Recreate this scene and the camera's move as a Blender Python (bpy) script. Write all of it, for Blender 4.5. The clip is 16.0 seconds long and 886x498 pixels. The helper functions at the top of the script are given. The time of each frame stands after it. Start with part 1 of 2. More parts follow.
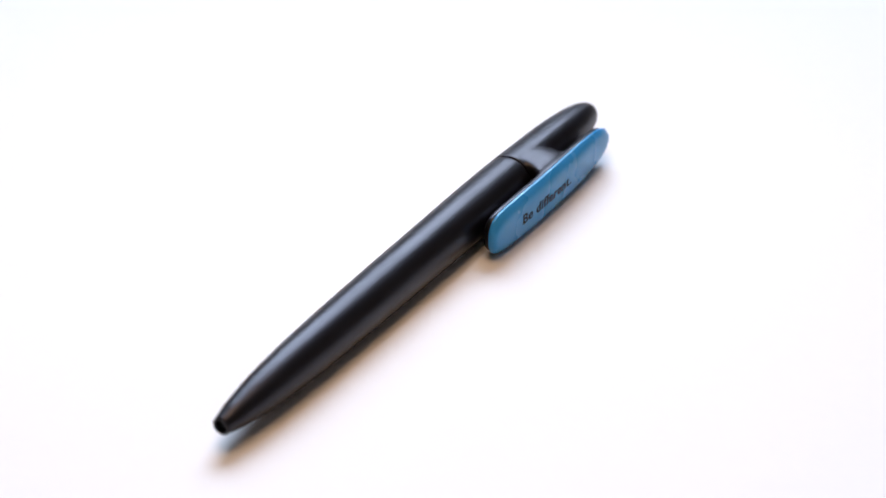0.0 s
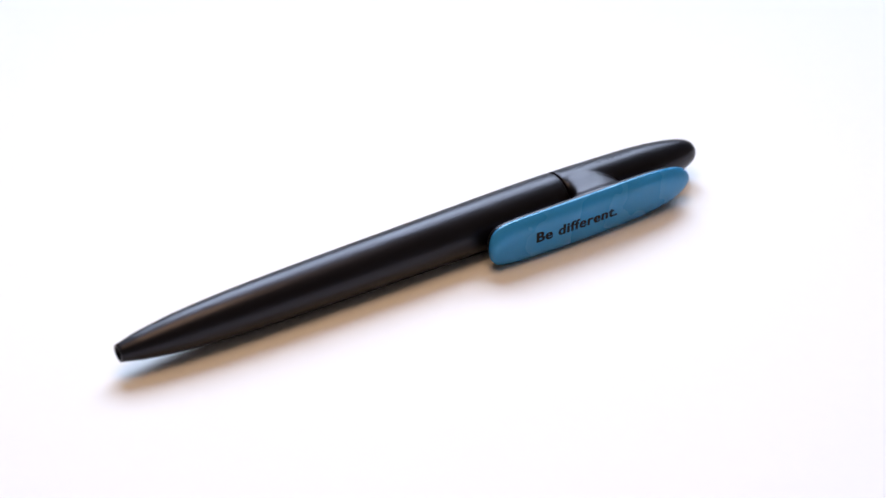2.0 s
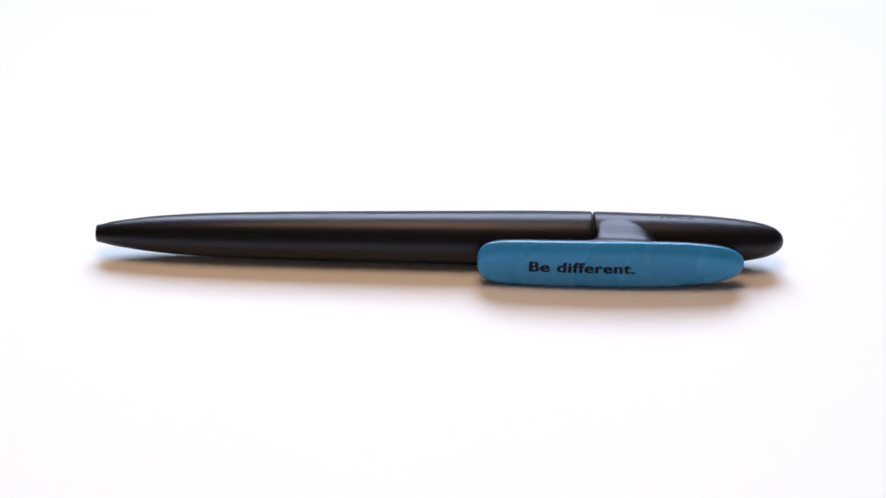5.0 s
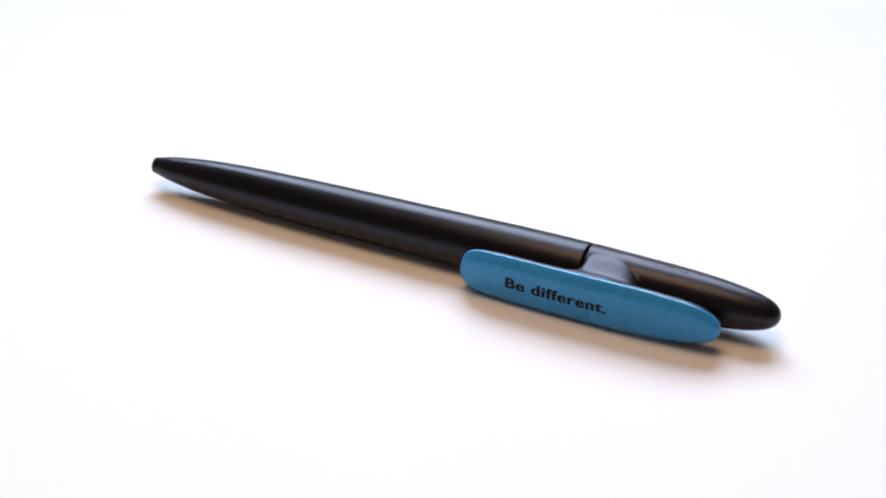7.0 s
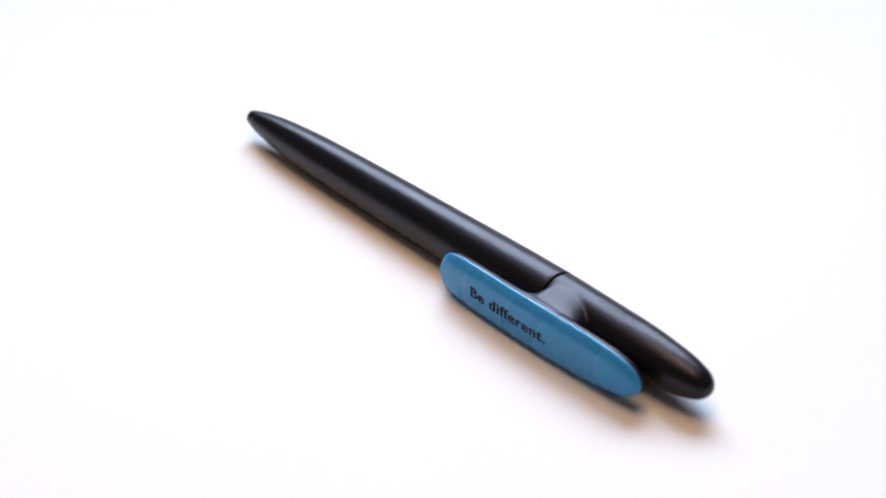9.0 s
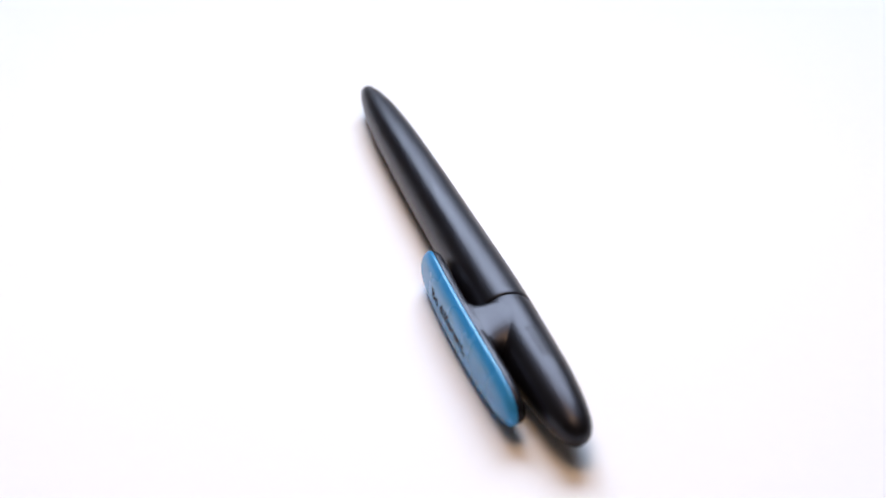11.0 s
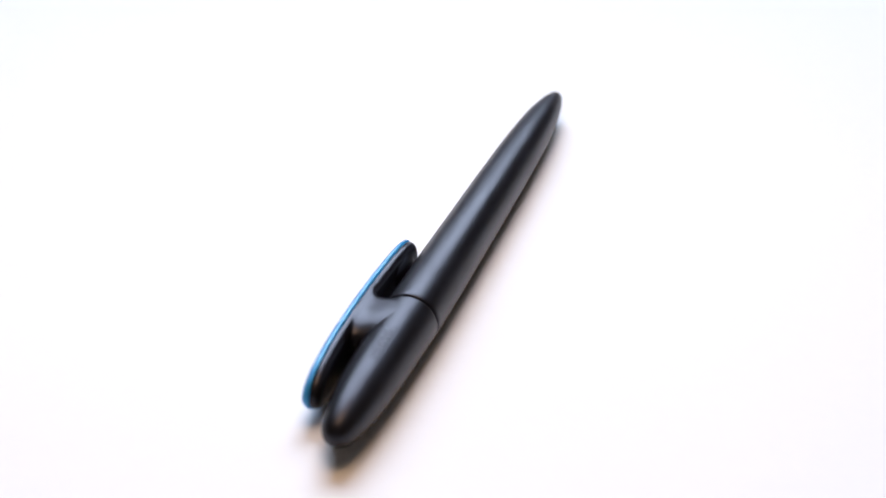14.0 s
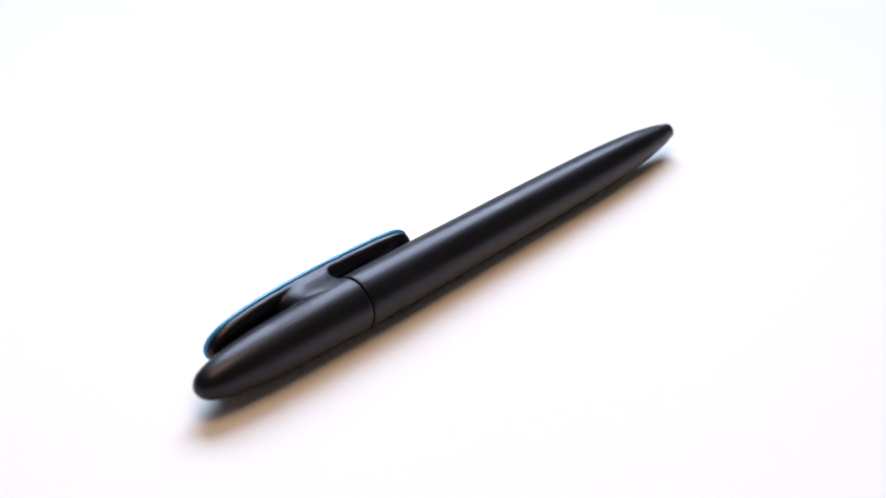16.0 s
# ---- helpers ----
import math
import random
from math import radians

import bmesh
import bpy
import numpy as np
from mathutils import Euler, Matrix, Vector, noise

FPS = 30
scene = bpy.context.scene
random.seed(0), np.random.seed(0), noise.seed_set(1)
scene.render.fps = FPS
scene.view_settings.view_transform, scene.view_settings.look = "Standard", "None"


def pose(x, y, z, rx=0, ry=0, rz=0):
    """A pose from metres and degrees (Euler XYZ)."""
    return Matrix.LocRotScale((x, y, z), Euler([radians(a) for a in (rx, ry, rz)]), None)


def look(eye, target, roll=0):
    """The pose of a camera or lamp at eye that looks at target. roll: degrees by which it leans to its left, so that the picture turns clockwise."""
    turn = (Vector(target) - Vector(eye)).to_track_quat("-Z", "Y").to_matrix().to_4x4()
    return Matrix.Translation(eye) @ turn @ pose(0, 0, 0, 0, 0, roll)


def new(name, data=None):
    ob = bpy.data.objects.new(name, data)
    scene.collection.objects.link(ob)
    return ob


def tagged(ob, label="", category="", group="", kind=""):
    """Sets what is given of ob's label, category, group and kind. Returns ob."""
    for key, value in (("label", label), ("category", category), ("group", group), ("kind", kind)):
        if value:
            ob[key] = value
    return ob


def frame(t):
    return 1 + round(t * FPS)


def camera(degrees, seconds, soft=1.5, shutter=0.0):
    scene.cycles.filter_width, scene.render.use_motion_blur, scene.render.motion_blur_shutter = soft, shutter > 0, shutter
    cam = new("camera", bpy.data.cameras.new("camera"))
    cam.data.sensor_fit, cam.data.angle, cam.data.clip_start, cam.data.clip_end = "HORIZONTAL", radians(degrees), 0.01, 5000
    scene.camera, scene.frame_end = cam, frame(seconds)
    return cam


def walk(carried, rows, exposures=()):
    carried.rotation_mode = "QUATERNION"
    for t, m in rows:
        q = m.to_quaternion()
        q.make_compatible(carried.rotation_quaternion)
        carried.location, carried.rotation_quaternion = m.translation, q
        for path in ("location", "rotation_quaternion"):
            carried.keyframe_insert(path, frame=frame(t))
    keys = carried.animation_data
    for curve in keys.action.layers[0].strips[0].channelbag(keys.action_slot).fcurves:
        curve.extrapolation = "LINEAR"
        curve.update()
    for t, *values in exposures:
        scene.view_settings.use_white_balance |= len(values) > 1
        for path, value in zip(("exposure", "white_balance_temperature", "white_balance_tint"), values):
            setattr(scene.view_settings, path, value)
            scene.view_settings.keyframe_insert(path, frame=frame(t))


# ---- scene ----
# A ballpoint pen lies on a white table top and turns slowly about an upright axis through
# the origin. The table top is z = 0; the camera stands still.
cam = camera(30.30, 16.0, soft=1.5)
EYE = (0.0, -0.2843, 0.1797)
STAND = Matrix.Translation(EYE) @ pose(0, 0, 0, 58.281, 0, 0.229) @ pose(0, 0, 0, 0, 0, 0.793)
walk(cam, [(0.0, STAND), (16.0, STAND)])
cam.data.dof.use_dof = True
cam.data.dof.focus_distance = 0.335
cam.data.dof.aperture_fstop = 15.0

# ---- light: a cool window behind the table, a warm lamp above it ----
world = bpy.data.worlds.new("world")
scene.world = world
world.use_nodes = True
sky = world.node_tree.nodes.new("ShaderNodeTexSky")
sky.sky_type, sky.sun_disc = "NISHITA", False
sky.sun_elevation, sky.sun_rotation = radians(35), radians(200)
back = world.node_tree.nodes["Background"]
back.inputs["Strength"].default_value = 0.08
world.node_tree.links.new(sky.outputs["Color"], back.inputs["Color"])

WINDOW = (-0.03, 1.3, 1.456)          # centre of the opening
WINDOW_SIZE = (1.36, 1.50)
LAMP = (-0.015, -0.025, 0.33)


def area(name, m, size, power, colour):
    data = bpy.data.lights.new(name, "AREA")
    data.shape, data.size, data.size_y = "RECTANGLE", size[0], size[1]
    data.energy, data.color = power, colour
    ob = new(name, data)
    ob.matrix_world = m
    return ob


area("window_daylight", look(WINDOW, (WINDOW[0], 0, WINDOW[2])), WINDOW_SIZE, 93, (0.79, 0.925, 1.16))
area("lamp_light", look(LAMP, (0, 0, 0)), (0.16, 0.16), 0.68, (1.0, 0.63, 0.36))
scene.view_settings.exposure = -0.42


# ---- materials ----
def material(name, colour, rough=0.5, metal=0.0, spread=0.06, grain=900.0, bump=0.0, bump_scale=1500.0, coat=0.0,
             rough_spread=0.08, specular=0.5, coarse=60.0, sheen=(1, 1, 1, 1), drawn=0.0):
    """A painted or moulded surface: colour varied at two scales, uneven gloss and fine relief."""
    m = bpy.data.materials.new(name)
    m.use_nodes = True
    t = m.node_tree
    shader = t.nodes["Principled BSDF"]
    place = t.nodes.new("ShaderNodeTexCoord")

    def noise_at(scale, detail):
        n = t.nodes.new("ShaderNodeTexNoise")
        n.inputs["Scale"].default_value, n.inputs["Detail"].default_value = scale, detail
        t.links.new(place.outputs["Object"], n.inputs["Vector"])
        return n

    fine, wide = noise_at(grain, 4), noise_at(coarse, 3)
    both = t.nodes.new("ShaderNodeMath")
    both.operation = "ADD"
    t.links.new(fine.outputs["Fac"], both.inputs[0])
    t.links.new(wide.outputs["Fac"], both.inputs[1])
    ramp = t.nodes.new("ShaderNodeMapRange")
    ramp.inputs["From Min"].default_value, ramp.inputs["From Max"].default_value = 0.6, 1.4
    ramp.inputs["To Min"].default_value, ramp.inputs["To Max"].default_value = 1 - spread, 1 + spread
    t.links.new(both.outputs[0], ramp.inputs["Value"])
    tint = t.nodes.new("ShaderNodeVectorMath")
    tint.operation = "SCALE"
    tint.inputs[0].default_value = colour
    t.links.new(ramp.outputs["Result"], tint.inputs["Scale"])
    t.links.new(tint.outputs["Vector"], shader.inputs["Base Color"])
    gloss = t.nodes.new("ShaderNodeMapRange")
    gloss.inputs["From Min"].default_value, gloss.inputs["From Max"].default_value = 0.3, 0.7
    gloss.inputs["To Min"].default_value, gloss.inputs["To Max"].default_value = rough - rough_spread / 2, rough + rough_spread / 2
    t.links.new(wide.outputs["Fac"], gloss.inputs["Value"])
    t.links.new(gloss.outputs["Result"], shader.inputs["Roughness"])
    shader.inputs["Metallic"].default_value = metal
    shader.inputs["Specular IOR Level"].default_value = specular
    shader.inputs["Specular Tint"].default_value = sheen
    shader.inputs["Coat Weight"].default_value, shader.inputs["Coat Roughness"].default_value = coat, 0.18
    if bump:
        relief = t.nodes.new("ShaderNodeBump")
        relief.inputs["Strength"].default_value, relief.inputs["Distance"].default_value = bump, 0.00004
        height = noise_at(bump_scale, 3).outputs["Fac"]
        if drawn:
            # fine lines drawn along the pen, which lies 59.36 degrees round from x
            along = t.nodes.new("ShaderNodeMapping")
            along.vector_type = "TEXTURE"
            along.inputs["Rotation"].default_value = (0, 0, radians(59.36))
            along.inputs["Scale"].default_value = (22, 1, 1)
            t.links.new(place.outputs["Object"], along.inputs["Vector"])
            lines = noise_at(2600, 2)
            t.links.new(along.outputs["Vector"], lines.inputs["Vector"])
            mixed = t.nodes.new("ShaderNodeMath")
            mixed.operation = "MULTIPLY_ADD"
            mixed.inputs[1].default_value = drawn
            t.links.new(lines.outputs["Fac"], mixed.inputs[0])
            t.links.new(height, mixed.inputs[2])
            height = mixed.outputs[0]
        t.links.new(height, relief.inputs["Height"])
        t.links.new(relief.outputs["Normal"], shader.inputs["Normal"])
    return m


BLACK = material("black_satin_plastic", (0.0038, 0.0034, 0.0043), rough=0.35, specular=0.33, spread=0.2, rough_spread=0.10, bump=0.9, bump_scale=3000, sheen=(0.84, 0.82, 1.0, 1), drawn=0.5, coat=0.09)
BORE = material("dark_bore_plastic", (0.004, 0.004, 0.004), rough=0.7)
BLUE = material("blue_gloss_plastic", (0.036, 0.264, 0.58), rough=0.28, spread=0.03, specular=0.5, sheen=(0.6, 1.0, 0.95, 1))
INK = material("black_print", (0.008, 0.008, 0.012), rough=0.6, specular=0.15)
TOP = material("white_laminate", (0.86, 0.86, 0.87), rough=0.6, spread=0.008, grain=300, coarse=9, specular=0.25)
# warm room light is put into the colour of the unseen walls and floor
WALL = material("wall_warm_light_tint", (0.22, 0.155, 0.105), rough=0.9, spread=0.04, grain=60, coarse=2)
CEIL = material("ceiling_paint", (0.16, 0.145, 0.13), rough=0.9, spread=0.03, grain=60, coarse=2)
BOARDS = material("floor_warm_light_tint", (0.13, 0.10, 0.075), rough=0.7, spread=0.1, grain=40, coarse=3)
ENAMEL = material("white_enamel", (0.7, 0.7, 0.7), rough=0.4, spread=0.02)


# ---- mesh helpers ----
def mesh_of(name, bm, mat, smooth=False):
    bmesh.ops.recalc_face_normals(bm, faces=bm.faces)
    for f in bm.faces:
        f.smooth = smooth
    me = bpy.data.meshes.new(name)
    bm.to_mesh(me)
    bm.free()
    me.materials.append(mat)
    return me


def part(name, bm, mat, parent, label="", smooth=False):
    ob = new(name, mesh_of(name, bm, mat, smooth))
    ob.parent = parent
    return tagged(ob, label) if label else ob


def box(bm, x0, x1, y0, y1, z0, z1, bevel=0.0):
    v = bmesh.ops.create_cube(bm, size=1)["verts"]
    for p in v:
        p.co = (x0 + (p.co.x + 0.5) * (x1 - x0), y0 + (p.co.y + 0.5) * (y1 - y0), z0 + (p.co.z + 0.5) * (z1 - z0))
    if bevel:
        edges = list({e for p in v for e in p.link_edges})
        bmesh.ops.bevel(bm, geom=edges, offset=bevel, segments=3, affect="EDGES", profile=0.5)


def rings(bm, loops, close_start=True, close_end=True):
    """Skins a row of loops of equal length."""
    made = [[bm.verts.new(p) for p in loop] for loop in loops]
    n = len(made[0])
    for a, b in zip(made, made[1:]):
        for i in range(n):
            bm.faces.new((a[i], a[(i + 1) % n], b[(i + 1) % n], b[i]))
    if close_start:
        bm.faces.new(made[0])
    if close_end:
        bm.faces.new(made[-1][::-1])


def eased(knots, x):
    """A smooth curve through (x, value) knots."""
    xs, ys = [k[0] for k in knots], [k[1] for k in knots]
    if x <= xs[0]:
        return ys[0]
    if x >= xs[-1]:
        return ys[-1]
    i = max(j for j in range(len(xs) - 1) if xs[j] <= x)
    slopes = []
    for j in (i, i + 1):
        a, b = max(j - 1, 0), min(j + 1, len(xs) - 1)
        slopes.append((ys[b] - ys[a]) / (xs[b] - xs[a]))
    h = xs[i + 1] - xs[i]
    s = (x - xs[i]) / h
    return ((2 * s**3 - 3 * s**2 + 1) * ys[i] + (s**3 - 2 * s**2 + s) * h * slopes[0]
            + (-2 * s**3 + 3 * s**2) * ys[i + 1] + (s**3 - s**2) * h * slopes[1])


# ---- the room: table top, floor, walls with a window, ceiling ----
def build_room():
    table = tagged(new("table"), "plain white laminate table top under the pen", "table")
    bm = bmesh.new()
    box(bm, -0.9, 0.9, -0.8, 0.9, -0.03, 0.0, 0.003)
    part("tabletop", bm, TOP, table)
    for x in (-0.82, 0.82):
        for y in (-0.72, 0.82):
            bm = bmesh.new()
            box(bm, x - 0.03, x + 0.03, y - 0.03, y + 0.03, -0.75, -0.0305, 0.004)
            part("leg", bm, ENAMEL, table)

    bm = bmesh.new()
    box(bm, -2.1, 2.1, -1.9, 1.4, -0.85, -0.75)
    tagged(new("floor", mesh_of("floor", bm, BOARDS)), "plain unseen floor, warm room light put into its colour", "floor", kind="structure")
    bm = bmesh.new()
    box(bm, -2.1, 2.1, -1.9, 1.4, 2.70, 2.80)
    tagged(new("ceiling", mesh_of("ceiling", bm, CEIL)), "plain painted ceiling", "ceiling", kind="structure")
    cx, _, cz = WINDOW
    w, h = WINDOW_SIZE[0] / 2 + 0.03, WINDOW_SIZE[1] / 2 + 0.03
    bm = bmesh.new()
    for x0, x1, z0, z1 in ((-2.0, cx - w, -0.75, 2.70), (cx + w, 2.0, -0.75, 2.70),
                           (cx - w, cx + w, -0.75, cz - h), (cx - w, cx + w, cz + h, 2.70)):
        box(bm, x0, x1, WINDOW[1], WINDOW[1] + 0.1, z0, z1)
    tagged(new("wall_north", mesh_of("wall_north", bm, WALL)), "unseen wall with a window opening, warm room light put into its colour", "wall", kind="structure")
    frame_bars = bmesh.new()
    for x0, x1, z0, z1 in ((cx - w, cx - w + 0.03, cz - h, cz + h), (cx + w - 0.03, cx + w, cz - h, cz + h),
                           (cx - w + 0.03, cx + w - 0.03, cz - h, cz - h + 0.03), (cx - w + 0.03, cx + w - 0.03, cz + h - 0.03, cz + h)):
        box(frame_bars, x0, x1, WINDOW[1] - 0.04, WINDOW[1] - 0.003, z0, z1)
    tagged(new("window_1", mesh_of("window_1", frame_bars, ENAMEL)), "white frame round a single wide window", "window", kind="structure")
    for name, x0, x1, y0, y1 in (("wall_south", -2.0, 2.0, -1.9, -1.8), ("wall_west", -2.1, -2.0, -1.9, 1.4),
                                 ("wall_east", 2.0, 2.1, -1.9, 1.4)):
        bm = bmesh.new()
        box(bm, x0, x1, y0, y1, -0.75, 2.70)
        tagged(new(name, mesh_of(name, bm, WALL)), "plain unseen wall, warm room light put into its colour", "wall", kind="structure")


# ---- the pen: its own space runs along x from the point (0) to the rear end (0.14), in mm ----
# y is to the side, with the clip at negative y; z is up
AXIS = Matrix(((0.509657, -0.860370, -0.003546, -0.038781),
               (0.860349, 0.509670, -0.005987, -0.060957),
               (0.006958, 0.0, 0.999976, 0.004917),
               (0, 0, 0, 1)))
TO_WORLD = AXIS @ Matrix.Scale(0.001, 4)
RADIUS = [(0, 1.72), (0.5, 1.84), (1.5, 2.06), (3.5, 2.54), (6.6, 3.02), (10.6, 3.57), (15.7, 4.02), (24, 4.50), (35, 4.84), (50, 5.14),
          (70, 5.42), (88, 5.66), (101, 5.66), (110, 5.48), (118, 5.28), (122, 5.14), (126, 4.90), (129, 4.63), (132, 4.30), (134.9, 3.84),
          (137.3, 3.26), (138.6, 2.76), (139.5, 2.20), (140.2, 1.50), (140.6, 0.74), (140.7, 0.2)]
SEAM = 101.7


def ring(x, r, n=72, cy=0.0, cz=0.0):
    return [(x, cy + r * math.cos(2 * math.pi * i / n), cz + r * math.sin(2 * math.pi * i / n)) for i in range(n)]


def stations(a, b, n):
    return [a + (b - a) * i / (n - 1) for i in range(n)]


def in_pen(bm):
    bmesh.ops.transform(bm, matrix=TO_WORLD, verts=bm.verts)
    return bm


CLIP_HALF = [(77.95, 0.0), (78.1, 1.5), (78.5, 2.7), (79.3, 3.75), (81.2, 4.55), (84.5, 4.95), (90, 5.12), (100, 5.22), (110, 5.2),
             (118, 4.98), (123, 4.55), (126.6, 3.98), (129.2, 3.1), (130.7, 1.95), (131.3, 1.0), (131.47, 0.0)]
CLIP_MID, CLIP_REACH, CLIP_DROP = 104.71, 26.76, -0.36


def bow(x):
    """The clip is bowed a little along its length."""
    return 0.0012 * (x - 104) ** 2


def clip_shell(bm, n=72, m=33, base=-9.1, rim=0.5, depth=1.9, soft=2.2):
    """The domed outer shell of the clip: an upright rim and a dome of rows across the outline, flat in the middle."""
    dome, loops = [], []
    for i in range(n):
        x = CLIP_MID - CLIP_REACH * math.cos(math.pi * i / (n - 1))
        h = max(eased(CLIP_HALF, x), 0.03)
        row = []
        for j in range(m):
            v = -math.cos(math.pi * j / (m - 1))
            e = min(h * (1 - v * v) / 2, soft) / soft
            row.append(bm.verts.new((x, base - rim - (depth - rim) * (1 - (1 - e) ** 1.9) + bow(x), CLIP_DROP + v * h)))
        dome.append(row)
    for i in range(n - 1):
        for j in range(m - 1):
            bm.faces.new((dome[i][j], dome[i][j + 1], dome[i + 1][j + 1], dome[i + 1][j]))
    edge = [dome[i][0] for i in range(n)] + dome[-1][1:-1] + [dome[i][-1] for i in reversed(range(n))] + dome[0][-2:0:-1]
    for y in (base - rim + 0.12, base - 0.1, base):
        ring_now = [bm.verts.new((v.co.x, y + bow(v.co.x), v.co.z)) for v in edge]
        for k in range(len(edge)):
            bm.faces.new((edge[k], edge[(k + 1) % len(edge)], ring_now[(k + 1) % len(edge)], ring_now[k]))
        edge = ring_now
    bm.faces.new(edge)


def clip_outline(inset, y, n=48):
    """The clip's outline drawn in by inset, at depth y."""
    mid, half = CLIP_MID, CLIP_REACH
    loop = []
    for sign in (1, -1):
        for i in range(n):
            a = math.pi * i / n
            s = mid - half * math.cos(a) if sign > 0 else mid + half * math.cos(a)
            h = eased(CLIP_HALF, s)
            k = max(0.02, (5.4 - inset) / 5.4)
            x = mid + (s - mid) * (half - inset) / half
            loop.append((x, y + bow(x), CLIP_DROP + sign * h * k))
    return loop


def lens(bm, levels):
    rings(bm, [clip_outline(i, y) for i, y in levels])


def moulded(bm, voxel, passes):
    """Melts overlapping closed solids into one moulded body with rounded inner corners."""
    bmesh.ops.recalc_face_normals(bm, faces=bm.faces)
    me = bpy.data.meshes.new("moulding")
    bm.to_mesh(me)
    bm.free()
    ob = new("moulding", me)
    melt = ob.modifiers.new("melt", "REMESH")
    melt.mode, melt.voxel_size = "VOXEL", voxel
    ease = ob.modifiers.new("ease", "SMOOTH")
    ease.factor, ease.iterations = 0.5, passes
    done = bpy.data.meshes.new_from_object(ob.evaluated_get(bpy.context.evaluated_depsgraph_get()))
    bpy.data.objects.remove(ob)
    out = bmesh.new()
    out.from_mesh(done)
    bpy.data.meshes.remove(done)
    return out


def bridge_section(s0, s1, z0, z1, y, n=72):
    """A section of the bridge at depth y: square towards the barrel, falling away in a long round towards the rear."""
    mid = s0 + 0.36 * (s1 - s0)
    loop = []
    for i in range(n):
        a = 2 * math.pi * i / n
        c, s = math.cos(a), math.sin(a)
        power = 2.4 if c > 0 else 6.0
        c, s = math.copysign(abs(c) ** (2 / power), c), math.copysign(abs(s) ** (2 / power), s)
        loop.append((mid + (s1 - mid if c > 0 else mid - s0) * c, y, (z0 + z1) / 2 + (z1 - z0) / 2 * s))
    return loop


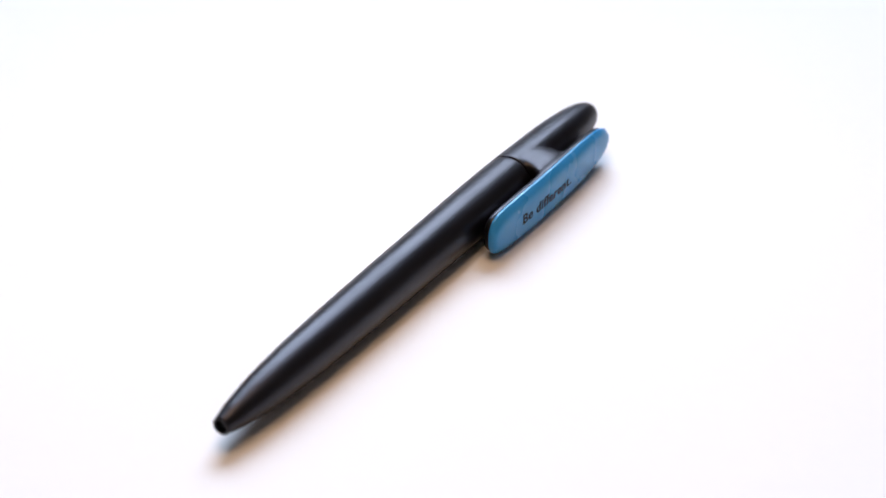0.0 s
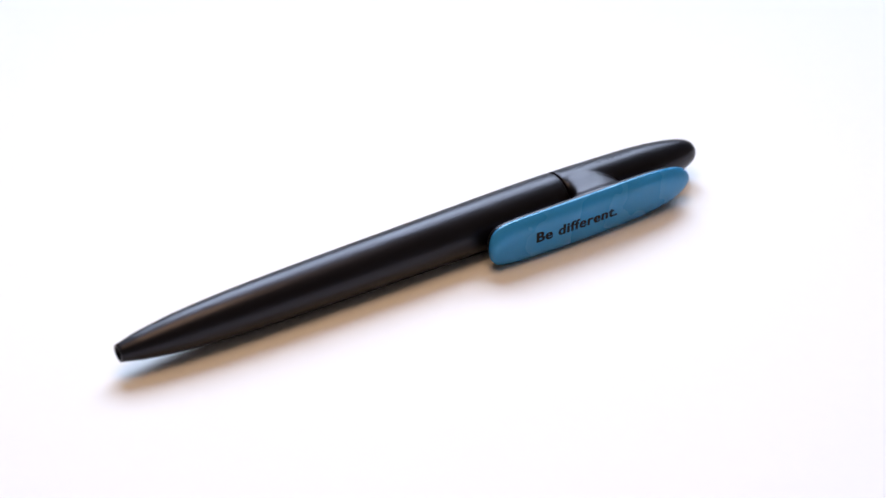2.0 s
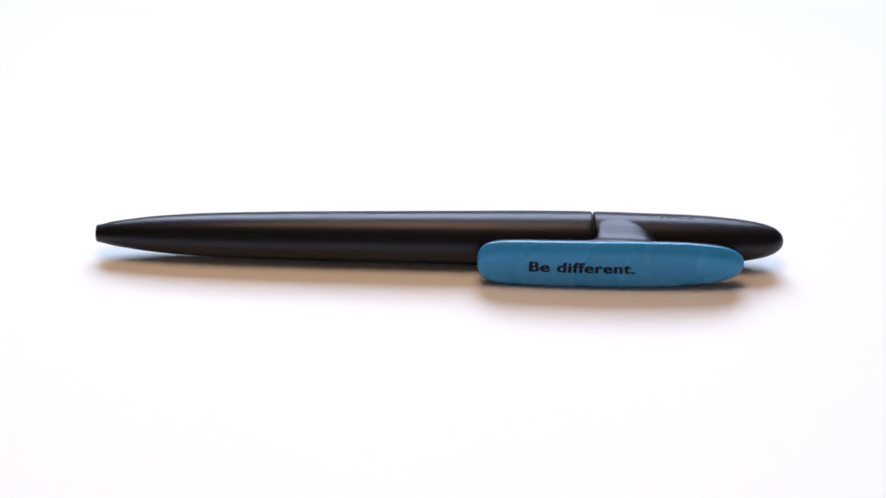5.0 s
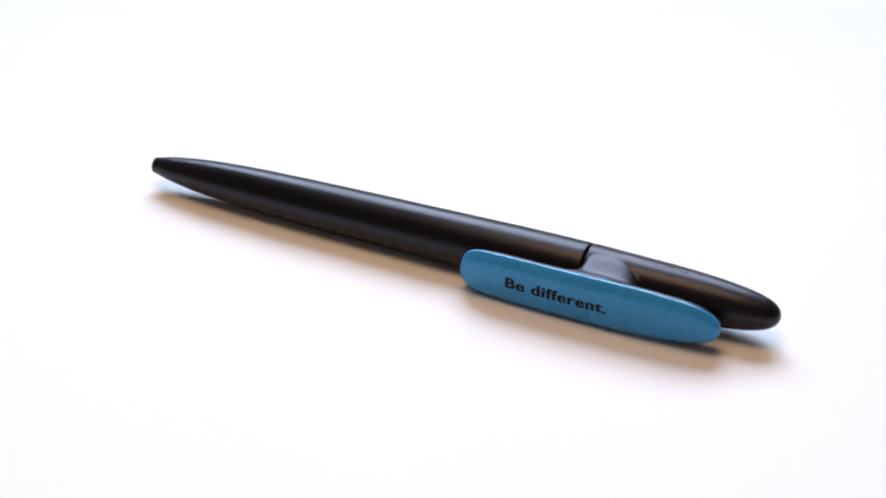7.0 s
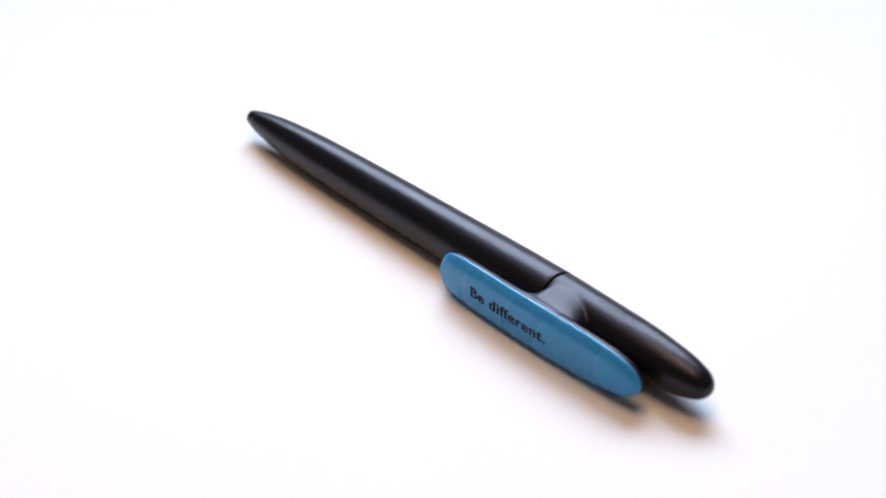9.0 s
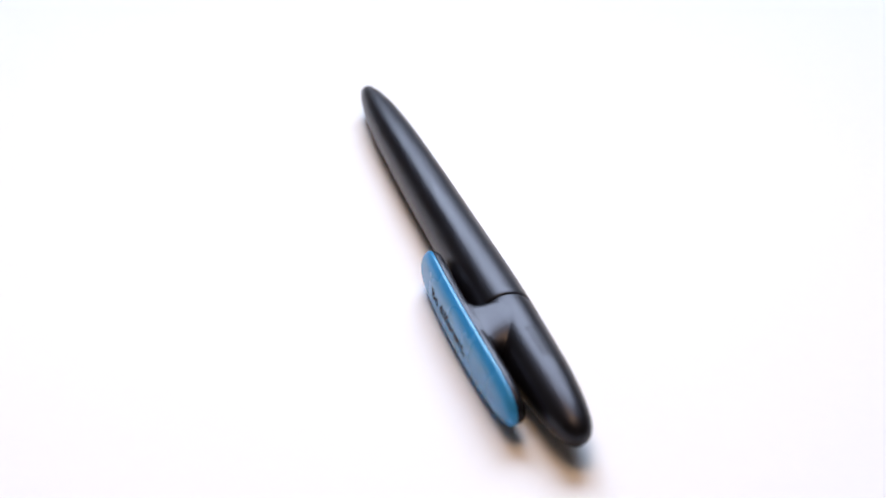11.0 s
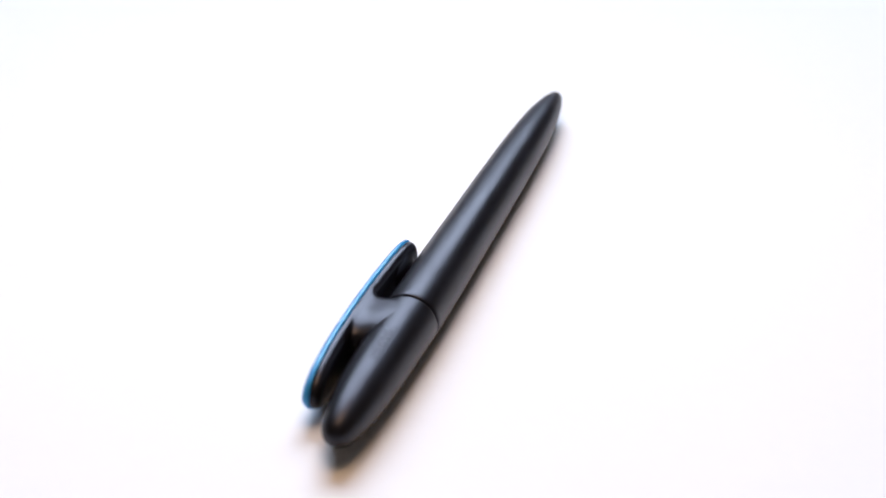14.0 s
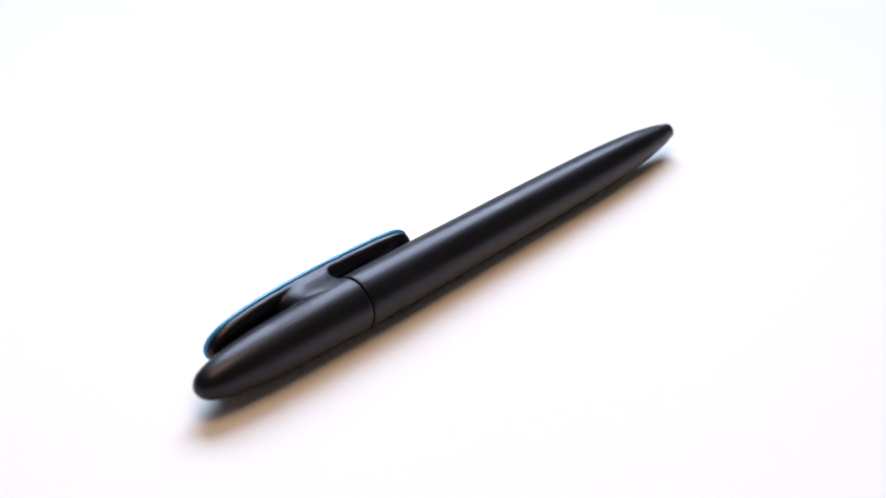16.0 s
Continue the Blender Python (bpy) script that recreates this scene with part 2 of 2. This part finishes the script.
def build_pen():
    pen = tagged(new("pen"), "black plastic ballpoint pen with a blue clip on white table", "pen")

    bm = bmesh.new()
    xs = stations(0, 12, 25) + stations(12.5, SEAM - 0.7, 90)
    body = [ring(x, eased(RADIUS, x)) for x in xs]
    body += [ring(SEAM - 0.42, eased(RADIUS, SEAM) - 0.07), ring(SEAM - 0.33, eased(RADIUS, SEAM) - 0.25), ring(SEAM - 0.33, 4.6)]
    bore = [ring(9.0, 0.9), ring(3.0, 1.15), ring(0.5, 1.2), ring(0.12, 1.28), ring(0.0, 1.42)]
    rings(bm, bore + body)
    barrel = part("barrel", in_pen(bm), BLACK, pen, "satin black tapered barrel", smooth=True)
    bm = bmesh.new()
    rings(bm, [ring(1.1, 1.13), ring(6.0, 1.0)])
    part("point_bore", in_pen(bm), BORE, barrel, "dark open hole at the point")
    bm = bmesh.new()
    rings(bm, [ring(SEAM - 1.5, 4.55), ring(SEAM + 1.5, 4.55)])
    part("neck", in_pen(bm), BORE, barrel, smooth=True)

    # rear cap, bridge and the back of the clip are one moulding
    bm = bmesh.new()
    xs = stations(SEAM, 132, 60) + stations(132.4, 140.7, 36)
    rings(bm, [ring(x, eased(RADIUS, x)) for x in xs])
    rings(bm, [bridge_section(*q) for q in ((101.8, 113.5, -4.2, 5.42, -1.4), (101.8, 114.2, -3.2, 5.20, -3.0), (101.8, 114.4, -2.4, 4.95, -4.3),
                                            (101.75, 114.4, -1.8, 4.76, -5.3), (101.6, 114.5, -1.6, 4.64, -6.1), (101.1, 114.9, -1.6, 4.58, -6.8),
                                            (100.2, 115.6, -1.8, 4.60, -7.4), (98.2, 117.2, -2.4, 4.70, -8.0), (95.4, 119.5, -3.2, 4.75, -8.6))])
    lens(bm, ((0.25, -9.07), (0.2, -8.7), (0.28, -8.1), (0.6, -7.6), (1.2, -7.25), (2.4, -7.05)))
    # soft swelling inside the free end of the clip, which holds cloth
    rings(bm, [[(86.2 + 6.3 * k * math.cos(a), y, -0.36 + 3.9 * k * math.sin(a)) for a in stations(0, 2 * math.pi * 35 / 36, 36)]
               for y, k in ((-8.0, 1.0), (-7.2, 0.98), (-6.6, 0.88), (-6.15, 0.65), (-5.95, 0.3))])
    cap = part("cap", in_pen(moulded(bm, 0.14, 30)), BLACK, pen, "satin black rear cap with a moulded clip bridge", smooth=True)

    bm = bmesh.new()
    clip_shell(bm)
    plate = part("clip_plate", in_pen(bm), BLUE, pen, "glossy sky-blue plastic clip plate", smooth=True)

    # the printed words
    font = bpy.data.curves.new("lettering", "FONT")
    font.body, font.size, font.offset, font.extrude, font.space_character = "Be different.", 3.1, 0.07, 0.0, 1.09
    text = new("lettering", font)
    flat = bpy.data.meshes.new_from_object(text.evaluated_get(bpy.context.evaluated_depsgraph_get()))
    bpy.data.objects.remove(text)
    bm = bmesh.new()
    bm.from_mesh(flat)
    bpy.data.meshes.remove(flat)
    x0, x1 = min(v.co.x for v in bm.verts), max(v.co.x for v in bm.verts)
    z1 = max(v.co.y for v in bm.verts)
    # struck three times, a hair apart, for a bold face
    strokes = bmesh.new()
    for shift, lift in ((-0.08, 0.0), (0.08, 0.003), (0.0, 0.006)):
        copied = {}
        for v in bm.verts:
            x, z = 88.4 + (v.co.x - x0) / (x1 - x0) * 21.1 + shift, v.co.y / z1 * 2.32
            copied[v] = strokes.verts.new((x, -11.015 - lift + bow(x), -1.2 - 0.008 * (x - 88.4) + z))
        for f in bm.faces:
            strokes.faces.new([copied[v] for v in f.verts])
    bm.free()
    bm = strokes
    part("lettering", in_pen(bm), INK, plate, "black printed words on the clip")

    # faint raised marks on top of the cap, too small to read
    x = 112.8
    for strokes in ((0.0, 0.75), (0.0,), (0.0, 0.7), (0.0, 0.8), (0.0,), (0.0, 0.7), (0.0,), (0.0, 0.75)):
        bm = bmesh.new()
        for dx in strokes:
            r = eased(RADIUS, x + dx)
            rings(bm, [[(x + dx + e, (r + up) * math.sin(a), (r + up) * math.cos(a)) for e, up in ((-0.17, -0.1), (-0.09, 0.022), (0.09, 0.022), (0.17, -0.1))]
                       for a in stations(-0.8 / r + 0.1, 0.8 / r + 0.1, 7)])
        if len(strokes) == 2:
            for side in (-0.01, 1.39):
                r = eased(RADIUS, x)
                rings(bm, [[(x + e, (r + up) * math.sin(a), (r + up) * math.cos(a)) for a, up in ((side / r - 0.115, -0.1), (side / r - 0.095, 0.02),
                            (side / r - 0.065, 0.02), (side / r - 0.045, -0.1))] for e in (0.05, strokes[1] - 0.05)])
        part("embossed_mark", in_pen(bm), BLACK, cap, smooth=True)
        x += 0.75 + strokes[-1]
    return pen


build_room()
pen = build_pen()


def motions():
    """The pen turns clockwise, seen from above, at about twelve degrees a second."""
    turned = [(0.0, 0.0), (0.5, 6.01), (1.0, 12.33), (1.5, 17.65), (2.0, 24.12), (2.5, 29.75), (3.0, 36.21), (3.5, 41.83), (4.0, 47.74),
              (4.5, 53.6), (5.0, 59.5), (5.5, 65.4), (6.0, 71.2), (6.5, 77.0), (7.0, 83.7), (7.5, 88.97), (8.0, 95.79), (8.5, 101.46),
              (9.0, 107.87), (9.5, 113.6), (10.0, 119.6), (10.5, 125.6), (11.0, 131.5), (11.5, 137.46), (12.0, 144.05), (12.5, 149.42),
              (13.0, 155.66), (13.5, 161.15), (14.0, 167.72), (14.5, 173.2), (15.0, 179.57), (15.5, 185.06), (16.0, 191.48)]
    walk(pen, [(t, pose(0, 0, 0, 0, 0, -a)) for t, a in turned])


motions()
